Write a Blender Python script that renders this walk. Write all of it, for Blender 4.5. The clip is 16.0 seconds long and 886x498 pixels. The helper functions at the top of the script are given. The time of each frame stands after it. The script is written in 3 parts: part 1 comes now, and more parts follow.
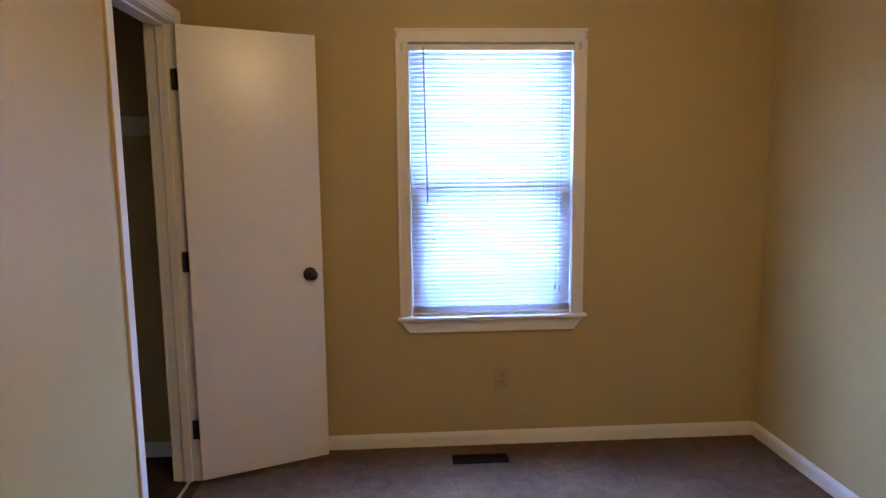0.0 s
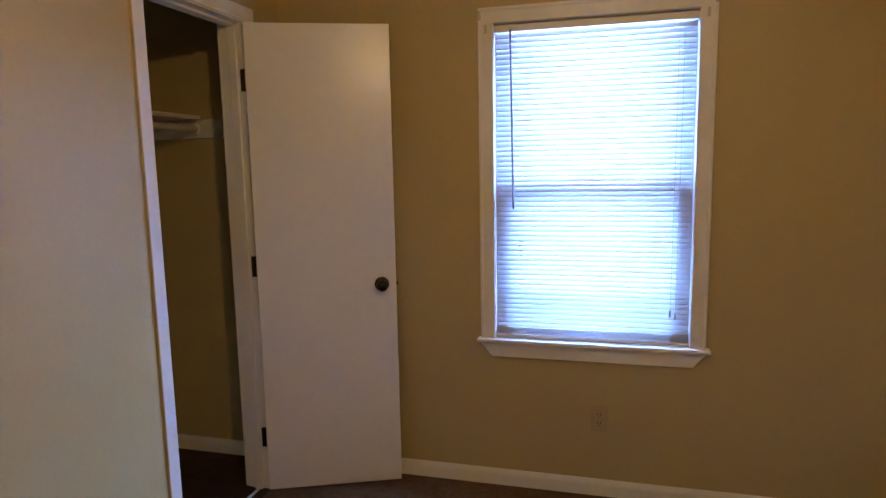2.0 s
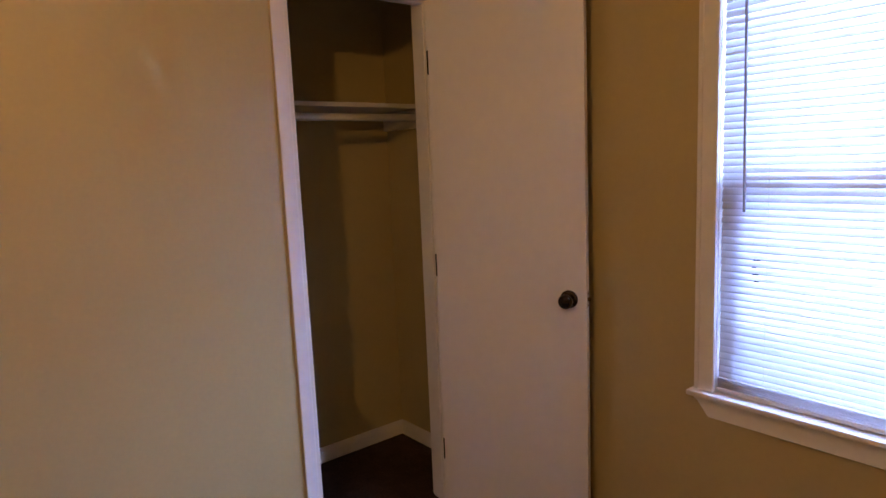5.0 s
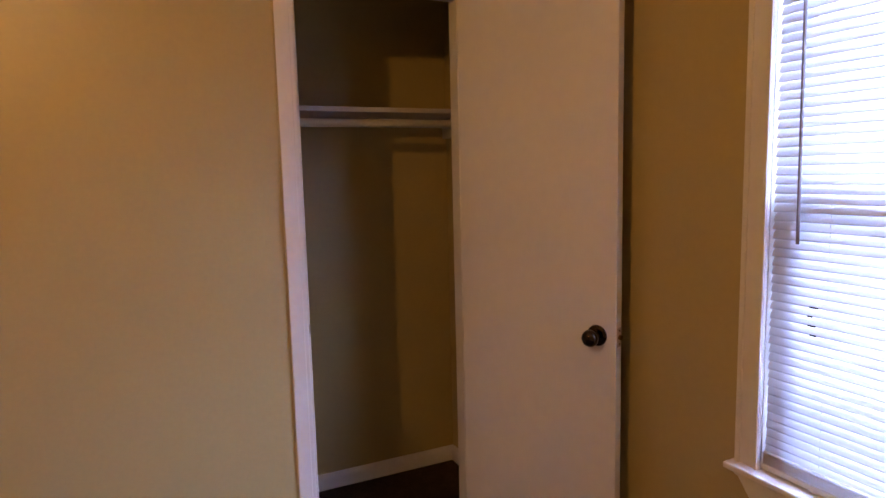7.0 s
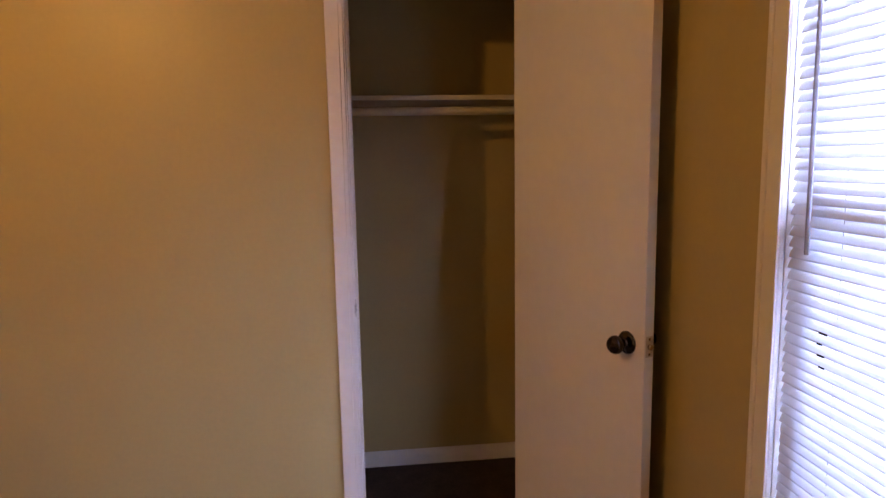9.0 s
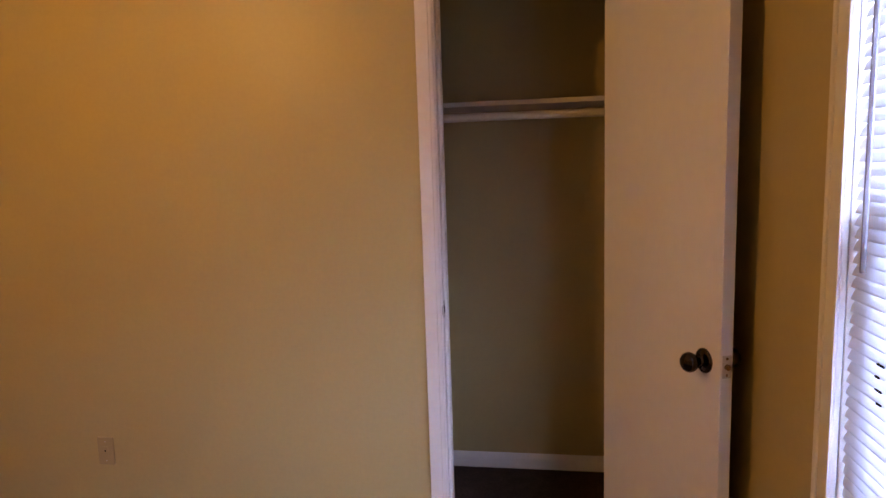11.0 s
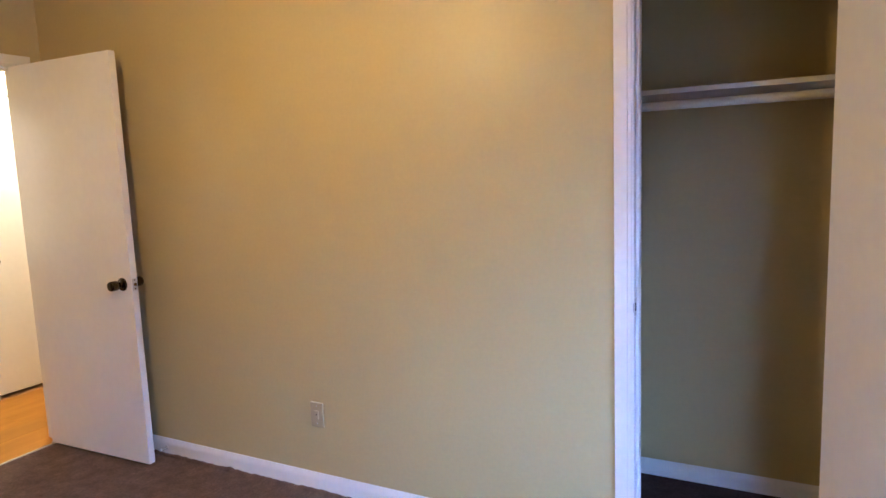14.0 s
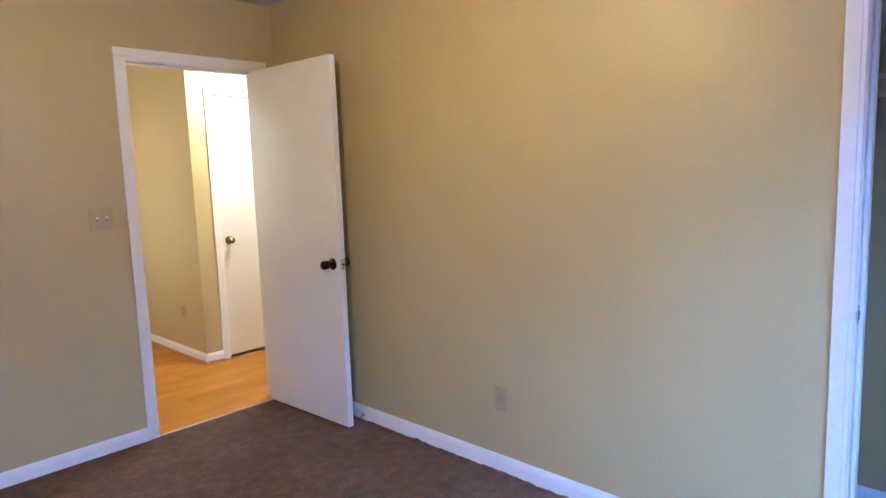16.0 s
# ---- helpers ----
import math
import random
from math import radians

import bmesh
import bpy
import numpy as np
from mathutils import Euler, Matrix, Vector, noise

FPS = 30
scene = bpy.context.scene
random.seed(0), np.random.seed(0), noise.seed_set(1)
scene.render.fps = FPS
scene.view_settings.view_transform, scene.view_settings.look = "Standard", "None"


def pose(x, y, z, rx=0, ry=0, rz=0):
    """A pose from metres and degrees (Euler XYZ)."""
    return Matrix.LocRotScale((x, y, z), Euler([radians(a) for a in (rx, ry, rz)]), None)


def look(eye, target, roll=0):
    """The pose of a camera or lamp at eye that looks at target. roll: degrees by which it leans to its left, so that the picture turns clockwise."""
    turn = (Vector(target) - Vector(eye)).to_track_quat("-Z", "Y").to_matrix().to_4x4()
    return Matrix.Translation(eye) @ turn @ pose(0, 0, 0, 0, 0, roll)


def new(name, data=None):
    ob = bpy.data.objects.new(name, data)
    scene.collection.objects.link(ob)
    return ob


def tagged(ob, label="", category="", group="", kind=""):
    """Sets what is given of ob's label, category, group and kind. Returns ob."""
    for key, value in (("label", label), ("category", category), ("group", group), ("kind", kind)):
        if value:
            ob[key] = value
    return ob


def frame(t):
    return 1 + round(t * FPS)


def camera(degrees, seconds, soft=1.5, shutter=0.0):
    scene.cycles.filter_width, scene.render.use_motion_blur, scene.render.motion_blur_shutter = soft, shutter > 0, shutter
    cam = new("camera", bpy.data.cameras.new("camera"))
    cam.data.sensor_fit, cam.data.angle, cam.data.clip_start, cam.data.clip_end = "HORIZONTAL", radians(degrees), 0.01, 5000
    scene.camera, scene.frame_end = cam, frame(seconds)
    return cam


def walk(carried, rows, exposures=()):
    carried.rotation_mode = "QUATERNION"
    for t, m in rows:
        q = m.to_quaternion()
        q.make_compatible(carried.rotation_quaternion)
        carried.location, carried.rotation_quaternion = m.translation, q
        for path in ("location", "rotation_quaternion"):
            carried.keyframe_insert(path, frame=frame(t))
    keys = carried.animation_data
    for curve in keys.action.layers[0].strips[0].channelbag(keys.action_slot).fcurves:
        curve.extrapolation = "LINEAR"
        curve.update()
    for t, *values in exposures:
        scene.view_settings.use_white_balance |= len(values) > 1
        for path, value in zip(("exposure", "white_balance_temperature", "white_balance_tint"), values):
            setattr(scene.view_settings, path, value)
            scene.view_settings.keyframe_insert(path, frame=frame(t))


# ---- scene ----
cam = camera(70.1, 16.0)
PATH = [
    (0, (0.013, 0.462, 1.433), (0.134, 2.442, 1.178), -0.6),
    (0.5, (0.136, 0.564, 1.437), (0.034, 2.544, 1.173), -1.4),
    (1, (0.336, 0.643, 1.433), (0.001, 2.596, 1.165), -1.1),
    (1.5, (0.479, 0.765, 1.455), (0.052, 2.698, 1.166), -1.0),
    (2, (0.538, 0.895, 1.461), (0.022, 2.809, 1.191), -1.1),
    (2.5, (0.657, 1.008, 1.47), (-0.057, 2.856, 1.198), -1.5),
    (3, (0.811, 1.114, 1.469), (-0.175, 2.834, 1.199), -1.6),
    (3.5, (0.935, 1.249, 1.461), (-0.272, 2.818, 1.177), -2.2),
    (4, (0.894, 1.383, 1.424), (-0.387, 2.897, 1.171), -1.3),
    (4.5, (0.951, 1.574, 1.45), (-0.477, 2.949, 1.183), -1.8),
    (7, (1.058, 2.247, 1.442), (-0.734, 3.103, 1.201), -1.4),
    (7.5, (1.142, 2.408, 1.450), (-0.741, 3.034, 1.203), -1.2),
    (8, (1.187, 2.539, 1.443), (-0.739, 3.009, 1.178), -1.1),
    (10.5, (1.203, 3.037, 1.451), (-0.773, 2.870, 1.191), -1.5),
    (11, (1.216, 3.070, 1.452), (-0.742, 2.758, 1.193), -1.8),
    (11.5, (1.226, 3.084, 1.446), (-0.713, 2.672, 1.195), -1.6),
    (12, (1.212, 3.096, 1.414), (-0.711, 2.598, 1.185), -1.4),
    (12.5, (1.205, 3.072, 1.422), (-0.693, 2.487, 1.186), -1.8),
    (13, (1.238, 3.013, 1.423), (-0.644, 2.383, 1.182), -1.6),
    (13.5, (1.202, 3.053, 1.423), (-0.627, 2.283, 1.178), -2.2),
    (14, (1.202, 3.109, 1.437), (-0.562, 2.2, 1.186), -2.2),
    (14.5, (1.247, 3.093, 1.434), (-0.448, 2.062, 1.183), -2.1),
    (15, (1.249, 3.101, 1.44), (-0.357, 1.938, 1.183), -2.1),
    (15.5, (1.261, 3.101, 1.434), (-0.256, 1.823, 1.179), -1.9),
    (16, (1.27, 3.101, 1.433), (-0.169, 1.735, 1.181), -1.9),
]
walk(cam, [(t, look(eye, target, roll)) for t, eye, target, roll in PATH],
     [(0, -0.2, 5380, 2), (1.5, -0.2, 5600, 2), (2.5, -0.62, 5420, 7), (3.5, -0.55, 5620, 10), (4.5, -0.46, 6150, 15), (7, -0.47, 7600, 21), (10.5, -0.43, 8450, 21), (11.5, -0.17, 7950, 19), (12.5, -0.05, 7450, 16), (13, 0.24, 6350, 11), (14, 0.66, 5000, 3), (16, 0.68, 4300, 0)])

# ---- world, lights, exposure ----
world = bpy.data.worlds.new("world")
scene.world = world
world.use_nodes = True
wn = world.node_tree.nodes
sky = wn.new("ShaderNodeTexSky")
sky.sky_type, sky.sun_disc = "NISHITA", False
sky.sun_elevation, sky.sun_rotation = radians(50), radians(200)
world.node_tree.links.new(sky.outputs[0], wn["Background"].inputs[0])
wn["Background"].inputs[1].default_value = 0.12


def lamp(name, kind, m, power, color, **settings):
    data = bpy.data.lights.new(name, kind)
    data.energy, data.color = power, color
    for key, value in settings.items():
        if key == "radius":
            data.shadow_soft_size = value
        elif key == "size":
            data.shape, data.size, data.size_y = "RECTANGLE", value[0], value[1]
    ob = new(name, data)
    ob.matrix_world = m
    return ob


# daylight in the window opening, the room's ceiling bulb and the hall's ceiling bulb
lamp("window_daylight", "AREA", look((0.45, 4.25, 1.72), (0.45, 2.6, 0.85)), 1480, (0.352, 0.514, 1.0), size=(1.9, 2.5))
lamp("room_bulb", "POINT", pose(0.455, 1.59, 2.19), 36.5, (1.0, 0.57, 0.19), radius=0.035)
# warm fill lamp added to brighten the hall side wall, out of view
lamp("hall_fill", "AREA", look((0.42, -2.35, 1.42), (-1.0, -2.2, 1.2)), 14, (1.0, 0.66, 0.38), size=(0.9, 1.2))
lamp("hall_bulb", "POINT", pose(-1.38, -1.04, 2.25), 56, (1.0, 0.78, 0.56), radius=0.06)


# ---- materials ----
def shader(name, color, rough=0.6, metal=0.0, tint=0.06, scale=3.0, grain=0.0, grain_scale=250.0, bump=0.0, bump_scale=180.0, coat=0.0, spec=0.5):
    """A paint, plastic or metal: base colour with broad stains and fine grain, and a bump."""
    m = bpy.data.materials.new(name)
    m.use_nodes = True
    nodes, links = m.node_tree.nodes, m.node_tree.links
    b = nodes["Principled BSDF"]
    b.inputs["Roughness"].default_value, b.inputs["Metallic"].default_value = rough, metal
    b.inputs["Coat Weight"].default_value = coat
    b.inputs["Specular IOR Level"].default_value = spec
    tex = nodes.new("ShaderNodeTexCoord")
    n1, n2 = nodes.new("ShaderNodeTexNoise"), nodes.new("ShaderNodeTexNoise")
    n1.inputs["Scale"].default_value, n2.inputs["Scale"].default_value = scale, grain_scale
    n1.inputs["Detail"].default_value, n2.inputs["Detail"].default_value = 4, 3
    for n in (n1, n2):
        links.new(tex.outputs["Object"], n.inputs["Vector"])
    ramp = nodes.new("ShaderNodeMix")
    ramp.data_type = "RGBA"
    ramp.inputs["A"].default_value = (*[c * (1 - tint) for c in color], 1)
    ramp.inputs["B"].default_value = (*[min(1, c * (1 + tint)) for c in color], 1)
    links.new(n1.outputs["Fac"], ramp.inputs["Factor"])
    out = ramp.outputs["Result"]
    if grain:
        g = nodes.new("ShaderNodeMix")
        g.data_type, g.blend_type = "RGBA", "MULTIPLY"
        g.inputs["Factor"].default_value = 1
        mr = nodes.new("ShaderNodeMapRange")
        mr.inputs["From Min"].default_value, mr.inputs["From Max"].default_value = 0.3, 0.7
        mr.inputs["To Min"].default_value, mr.inputs["To Max"].default_value = 1 - grain, 1 + grain
        links.new(n2.outputs["Fac"], mr.inputs["Value"])
        links.new(out, g.inputs["A"])
        links.new(mr.outputs["Result"], g.inputs["B"])
        out = g.outputs["Result"]
    links.new(out, b.inputs["Base Color"])
    if bump:
        n3, bp = nodes.new("ShaderNodeTexNoise"), nodes.new("ShaderNodeBump")
        n3.inputs["Scale"].default_value, n3.inputs["Detail"].default_value = bump_scale, 3
        bp.inputs["Strength"].default_value, bp.inputs["Distance"].default_value = bump, 0.002
        links.new(tex.outputs["Object"], n3.inputs["Vector"])
        links.new(n3.outputs["Fac"], bp.inputs["Height"])
        links.new(bp.outputs["Normal"], b.inputs["Normal"])
    return m


def carpet_shader(name, color):
    """Cut pile: trodden patches, tufts and yarn, each with its own shade, and a deep bump."""
    m = bpy.data.materials.new(name)
    m.use_nodes = True
    nodes, links = m.node_tree.nodes, m.node_tree.links
    b = nodes["Principled BSDF"]
    b.inputs["Roughness"].default_value, b.inputs["Specular IOR Level"].default_value = 0.95, 0.1
    tex = nodes.new("ShaderNodeTexCoord")
    out = None
    heights = []
    for scale, detail, spread, stretch in ((3.2, 3, 0.15, (1, 1.4, 1)), (17, 4, 0.20, (1, 1, 1)), (80, 3, 0.17, (1, 1, 1)), (260, 2, 0.16, (1, 1, 1))):
        mp, n, mr = nodes.new("ShaderNodeMapping"), nodes.new("ShaderNodeTexNoise"), nodes.new("ShaderNodeMapRange")
        mp.inputs["Scale"].default_value = stretch
        n.inputs["Scale"].default_value, n.inputs["Detail"].default_value = scale, detail
        mr.inputs["From Min"].default_value, mr.inputs["From Max"].default_value = 0.32, 0.68
        mr.inputs["To Min"].default_value, mr.inputs["To Max"].default_value = 1 - spread, 1 + spread
        links.new(tex.outputs["Object"], mp.inputs["Vector"])
        links.new(mp.outputs[0], n.inputs["Vector"])
        links.new(n.outputs["Fac"], mr.inputs["Value"])
        heights.append(n.outputs["Fac"])
        if out is None:
            out = mr.outputs[0]
        else:
            mul = nodes.new("ShaderNodeMath")
            mul.operation = "MULTIPLY"
            links.new(out, mul.inputs[0])
            links.new(mr.outputs[0], mul.inputs[1])
            out = mul.outputs[0]
    col = nodes.new("ShaderNodeVectorMath")
    col.operation = "SCALE"
    col.inputs[0].default_value = color
    links.new(out, col.inputs["Scale"])
    links.new(col.outputs[0], b.inputs["Base Color"])
    add, bp = nodes.new("ShaderNodeMath"), nodes.new("ShaderNodeBump")
    links.new(heights[1], add.inputs[0])
    links.new(heights[2], add.inputs[1])
    bp.inputs["Strength"].default_value, bp.inputs["Distance"].default_value = 0.7, 0.005
    links.new(add.outputs[0], bp.inputs["Height"])
    links.new(bp.outputs["Normal"], b.inputs["Normal"])
    return m


WALL = shader("wall_paint", (0.486, 0.388, 0.180), 0.42, tint=0.04, scale=1.3, grain=0.02, grain_scale=60, bump=0.05, bump_scale=120, spec=0.52)
CEIL = shader("ceiling_paint", (0.60, 0.585, 0.565), 0.8, tint=0.03, grain=0.03, grain_scale=90, bump=0.3, bump_scale=90)
TRIM = shader("trim_paint", (0.80, 0.78, 0.75), 0.35, tint=0.04, scale=5, grain=0.02, grain_scale=40, bump=0.08, bump_scale=60)
DOORP = shader("door_paint", (0.78, 0.755, 0.73), 0.29, tint=0.03, scale=2.5, grain=0.015, grain_scale=30, bump=0.10, bump_scale=70)
CARPET = carpet_shader("carpet_pile", (0.122, 0.076, 0.049))
# the same pile darkened: the closet's shade is in this colour
CARPET_SHADED = carpet_shader("shaded_carpet_pile", (0.050, 0.029, 0.021))
BRONZE = shader("dark_bronze", (0.060, 0.045, 0.036), 0.08, 1.0, tint=0.2, scale=30)
BRASS = shader("antique_brass", (0.30, 0.21, 0.11), 0.25, 0.95, tint=0.15, scale=40)
STEEL = shader("worn_steel", (0.55, 0.52, 0.47), 0.35, 0.9, tint=0.15, scale=60)
BAR = shader("pale_metal_bar", (0.62, 0.54, 0.40), 0.35, 0.6, tint=0.12, scale=30)
IVORY = shader("ivory_plastic", (0.44, 0.345, 0.175), 0.4, tint=0.03, scale=20)
ALMOND = shader("almond_plastic", (0.40, 0.32, 0.175), 0.5, tint=0.03, scale=20)
SWITCHP = shader("switch_plastic", (0.43, 0.35, 0.18), 0.45, tint=0.03, scale=20)
SLOT = shader("dark_slot", (0.012, 0.010, 0.009), 0.9, spec=0.02)
VENTM = shader("register_enamel", (0.010, 0.007, 0.006), 0.9, 0.0, tint=0.2, scale=30, spec=0.02)
VINYL = shader("sash_vinyl", (0.80, 0.80, 0.80), 0.4, tint=0.03, scale=4)
TASSEL = shader("tassel_plastic", (0.70, 0.70, 0.72), 0.3, tint=0.05)
WANDM = shader("wand_plastic", (0.24, 0.23, 0.26), 0.2, tint=0.05)
CORD = shader("cord", (0.72, 0.70, 0.66), 0.8, tint=0.1, scale=90)
SHELFP = shader("shelf_paint", (0.66, 0.63, 0.56), 0.5, tint=0.06, scale=6, grain=0.03, grain_scale=50)
GROUND = shader("grass_ground", (0.10, 0.13, 0.05), 0.95, tint=0.3, scale=0.8, grain=0.4, grain_scale=20)
WOODT = shader("threshold_wood", (0.36, 0.19, 0.08), 0.45, tint=0.15, scale=9)


def slat_shader():
    m = bpy.data.materials.new("slat_vinyl")
    m.use_nodes = True
    nodes, links = m.node_tree.nodes, m.node_tree.links
    b = nodes["Principled BSDF"]
    b.inputs["Base Color"].default_value = (0.80, 0.80, 0.82, 1)
    b.inputs["Roughness"].default_value = 0.4
    t, mix = nodes.new("ShaderNodeBsdfTranslucent"), nodes.new("ShaderNodeMixShader")
    t.inputs["Color"].default_value = (0.80, 0.84, 0.90, 1)
    mix.inputs[0].default_value = 0.20
    links.new(b.outputs[0], mix.inputs[1])
    links.new(t.outputs[0], mix.inputs[2])
    links.new(mix.outputs[0], nodes["Material Output"].inputs[0])
    return m


def glass_shader():
    m = bpy.data.materials.new("pane_glass")
    m.use_nodes = True
    b = m.node_tree.nodes["Principled BSDF"]
    b.inputs["Base Color"].default_value = (0.97, 0.99, 1, 1)
    b.inputs["Roughness"].default_value, b.inputs["IOR"].default_value = 0.0, 1.45
    b.inputs["Transmission Weight"].default_value = 1.0
    return m


def plank_shader():
    """Orange oak laminate: streaks along x, each board its own shade."""
    m = bpy.data.materials.new("oak_laminate")
    m.use_nodes = True
    nodes, links = m.node_tree.nodes, m.node_tree.links
    b = nodes["Principled BSDF"]
    b.inputs["Roughness"].default_value, b.inputs["Specular IOR Level"].default_value = 0.50, 0.10
    tex, mp = nodes.new("ShaderNodeTexCoord"), nodes.new("ShaderNodeMapping")
    info, add = nodes.new("ShaderNodeObjectInfo"), nodes.new("ShaderNodeVectorMath")
    n, ramp = nodes.new("ShaderNodeTexNoise"), nodes.new("ShaderNodeValToRGB")
    mp.inputs["Scale"].default_value = (1.2, 6, 1)
    n.inputs["Scale"].default_value, n.inputs["Detail"].default_value = 1.6, 6
    links.new(tex.outputs["Object"], add.inputs[0])
    links.new(info.outputs["Random"], add.inputs[1])
    links.new(add.outputs[0], mp.inputs["Vector"])
    links.new(mp.outputs[0], n.inputs["Vector"])
    links.new(n.outputs["Fac"], ramp.inputs[0])
    e = ramp.color_ramp.elements
    e[0].position, e[0].color = 0.30, (0.355, 0.150, 0.012, 1)
    e[1].position, e[1].color = 0.72, (0.470, 0.210, 0.020, 1)
    hsv, mr = nodes.new("ShaderNodeHueSaturation"), nodes.new("ShaderNodeMapRange")
    mr.inputs["To Min"].default_value, mr.inputs["To Max"].default_value = 0.90, 1.10
    links.new(info.outputs["Random"], mr.inputs["Value"])
    links.new(mr.outputs[0], hsv.inputs["Value"])
    links.new(ramp.outputs[0], hsv.inputs["Color"])
    links.new(hsv.outputs[0], b.inputs["Base Color"])
    return m


SLAT, GLASS, PLANK = slat_shader(), glass_shader(), plank_shader()


# ---- building helpers ----
def mesh_of(name, bm, material, smooth=False):
    me = bpy.data.meshes.new(name)
    bm.normal_update()
    bm.to_mesh(me)
    bm.free()
    me.materials.append(material)
    if smooth:
        me.polygons.foreach_set("use_smooth", [True] * len(me.polygons))
    return me


def part(name, bm, material, parent=None, label="", smooth=False):
    ob = new(name, mesh_of(name, bm, material, smooth))
    ob.parent = parent
    if label:
        ob["label"] = label
    return ob


def thing(name, at, label, category, group="", kind=""):
    ob = new(name)
    ob.empty_display_size = 0.05
    ob.matrix_world = at if isinstance(at, Matrix) else Matrix.Translation(at)
    return tagged(ob, label, category, group, kind)


def box(bm, lo, hi, bevel=0.0, segments=2):
    made = bmesh.ops.create_cube(bm, size=1, matrix=Matrix.Translation([(a + b) / 2 for a, b in zip(lo, hi)]) @ Matrix.Diagonal([b - a for a, b in zip(lo, hi)] + [1]))
    if bevel:
        vs = set(made["verts"])
        edges = [e for e in bm.edges if e.verts[0] in vs and e.verts[1] in vs]
        bmesh.ops.bevel(bm, geom=edges, offset=bevel, segments=segments, profile=0.5, affect="EDGES")
    return bm


def boxes(*pairs, bevel=0.0):
    bm = bmesh.new()
    for lo, hi in pairs:
        box(bm, lo, hi, bevel)
    return bm


def one(lo, hi, bevel=0.0, segments=2):
    return box(bmesh.new(), lo, hi, bevel, segments)


def prism(outline, m, length):
    """An outline in its own x, y pushed along its z by length, set at m."""
    bm = bmesh.new()
    a = [bm.verts.new(m @ Vector((x, y, 0))) for x, y in outline]
    b = [bm.verts.new(m @ Vector((x, y, length))) for x, y in outline]
    n = len(a)
    bm.faces.new(a[::-1])
    bm.faces.new(b)
    for i in range(n):
        bm.faces.new((a[i], a[(i + 1) % n], b[(i + 1) % n], b[i]))
    bmesh.ops.recalc_face_normals(bm, faces=bm.faces)
    return bm


def turned(profile, m, steps=28):
    """A lathed shape about z from (radius, height) pairs, set at m."""
    bm = bmesh.new()
    rings = []
    for r, h in profile:
        if r < 1e-5:
            rings.append([bm.verts.new(m @ Vector((0, 0, h)))])
        else:
            rings.append([bm.verts.new(m @ Vector((r * math.cos(2 * math.pi * i / steps), r * math.sin(2 * math.pi * i / steps), h))) for i in range(steps)])
    for a, b in zip(rings, rings[1:]):
        for i in range(steps):
            j = (i + 1) % steps
            if len(a) == 1 and len(b) > 1:
                bm.faces.new((a[0], b[i], b[j]))
            elif len(b) == 1 and len(a) > 1:
                bm.faces.new((a[i], a[j], b[0]))
            elif len(a) > 1:
                bm.faces.new((a[i], a[j], b[j], b[i]))
    bmesh.ops.recalc_face_normals(bm, faces=bm.faces)
    return bm


def rod(a, b, r, steps=12):
    a, b = Vector(a), Vector(b)
    m = Matrix.Translation(a) @ (b - a).to_track_quat("Z", "Y").to_matrix().to_4x4()
    n = (b - a).length
    return turned([(0, 0), (r * 0.8, 0), (r, r * 0.2), (r, n - r * 0.2), (r * 0.8, n), (0, n)], m, steps)


def structure(name, bm, material, label, category):
    return tagged(part(name, bm, material), label, category, kind="structure")


# ---- the shell ----
WX, EX, NY, SY, H = -0.95, 1.86, 3.59, -0.40, 2.45   # wall faces of the room, ceiling height
T = 0.115                                            # thickness of the inner walls
C0, C1, CH = 2.718, 3.308, 2.052                     # closet opening: jamb faces, head
E0, E1, EH = -0.826, -0.070, 2.045                   # room door opening
V0, V1, VB, VT = 0.048, 0.852, 0.690, 2.030          # window opening
CB, CS = -1.69, 2.05                                 # closet: back wall face, far end face
HX, HY = -0.90, -1.51                                # hall: side wall face, door wall face

structure("wall_left", boxes(((WX - T, SY, -0.1), (WX, C0 - 0.018, H)), ((WX - T, C1 + 0.018, -0.1), (WX, NY, H)), ((WX - T, C0 - 0.018, CH + 0.018), (WX, C1 + 0.018, H))),
          WALL, "tan painted wall with the closet opening", "wall")
structure("wall_window", boxes(((CB - T, NY, -0.1), (V0 - 0.018, NY + 0.15, H)), ((V1 + 0.018, NY, -0.1), (EX + T, NY + 0.15, H)), ((V0 - 0.018, NY, -0.1), (V1 + 0.018, NY + 0.15, VB - 0.02)), ((V0 - 0.018, NY, VT + 0.018), (V1 + 0.018, NY + 0.15, H))),
          WALL, "tan painted outer wall round the window", "wall")
structure("wall_right", one((EX, SY - T, -0.1), (EX + T, NY, H)), WALL, "plain tan painted wall", "wall")
structure("wall_back", boxes(((-2.4, SY - T, -0.1), (E0 - 0.018, SY, H)), ((E1 + 0.018, SY - T, -0.1), (EX, SY, H)), ((E0 - 0.018, SY - T, EH + 0.018), (E1 + 0.018, SY, H))),
          WALL, "tan painted wall with the bedroom doorway", "wall")
structure("wall_closet_back", one((CB - T, CS - T, -0.1), (CB, NY, H)), WALL, "tan painted back wall of the closet", "wall")
structure("wall_closet_end", one((CB, CS - T, -0.1), (WX - T, CS, H)), WALL, "tan painted end wall of the closet", "wall")
structure("wall_hall_side", one((HX - T, -3.3, -0.1), (HX, HY, H)), WALL, "tan painted side wall of the hall", "wall")
HD0, HD1, HDH = -1.86, -1.098, 2.045                 # hall door opening
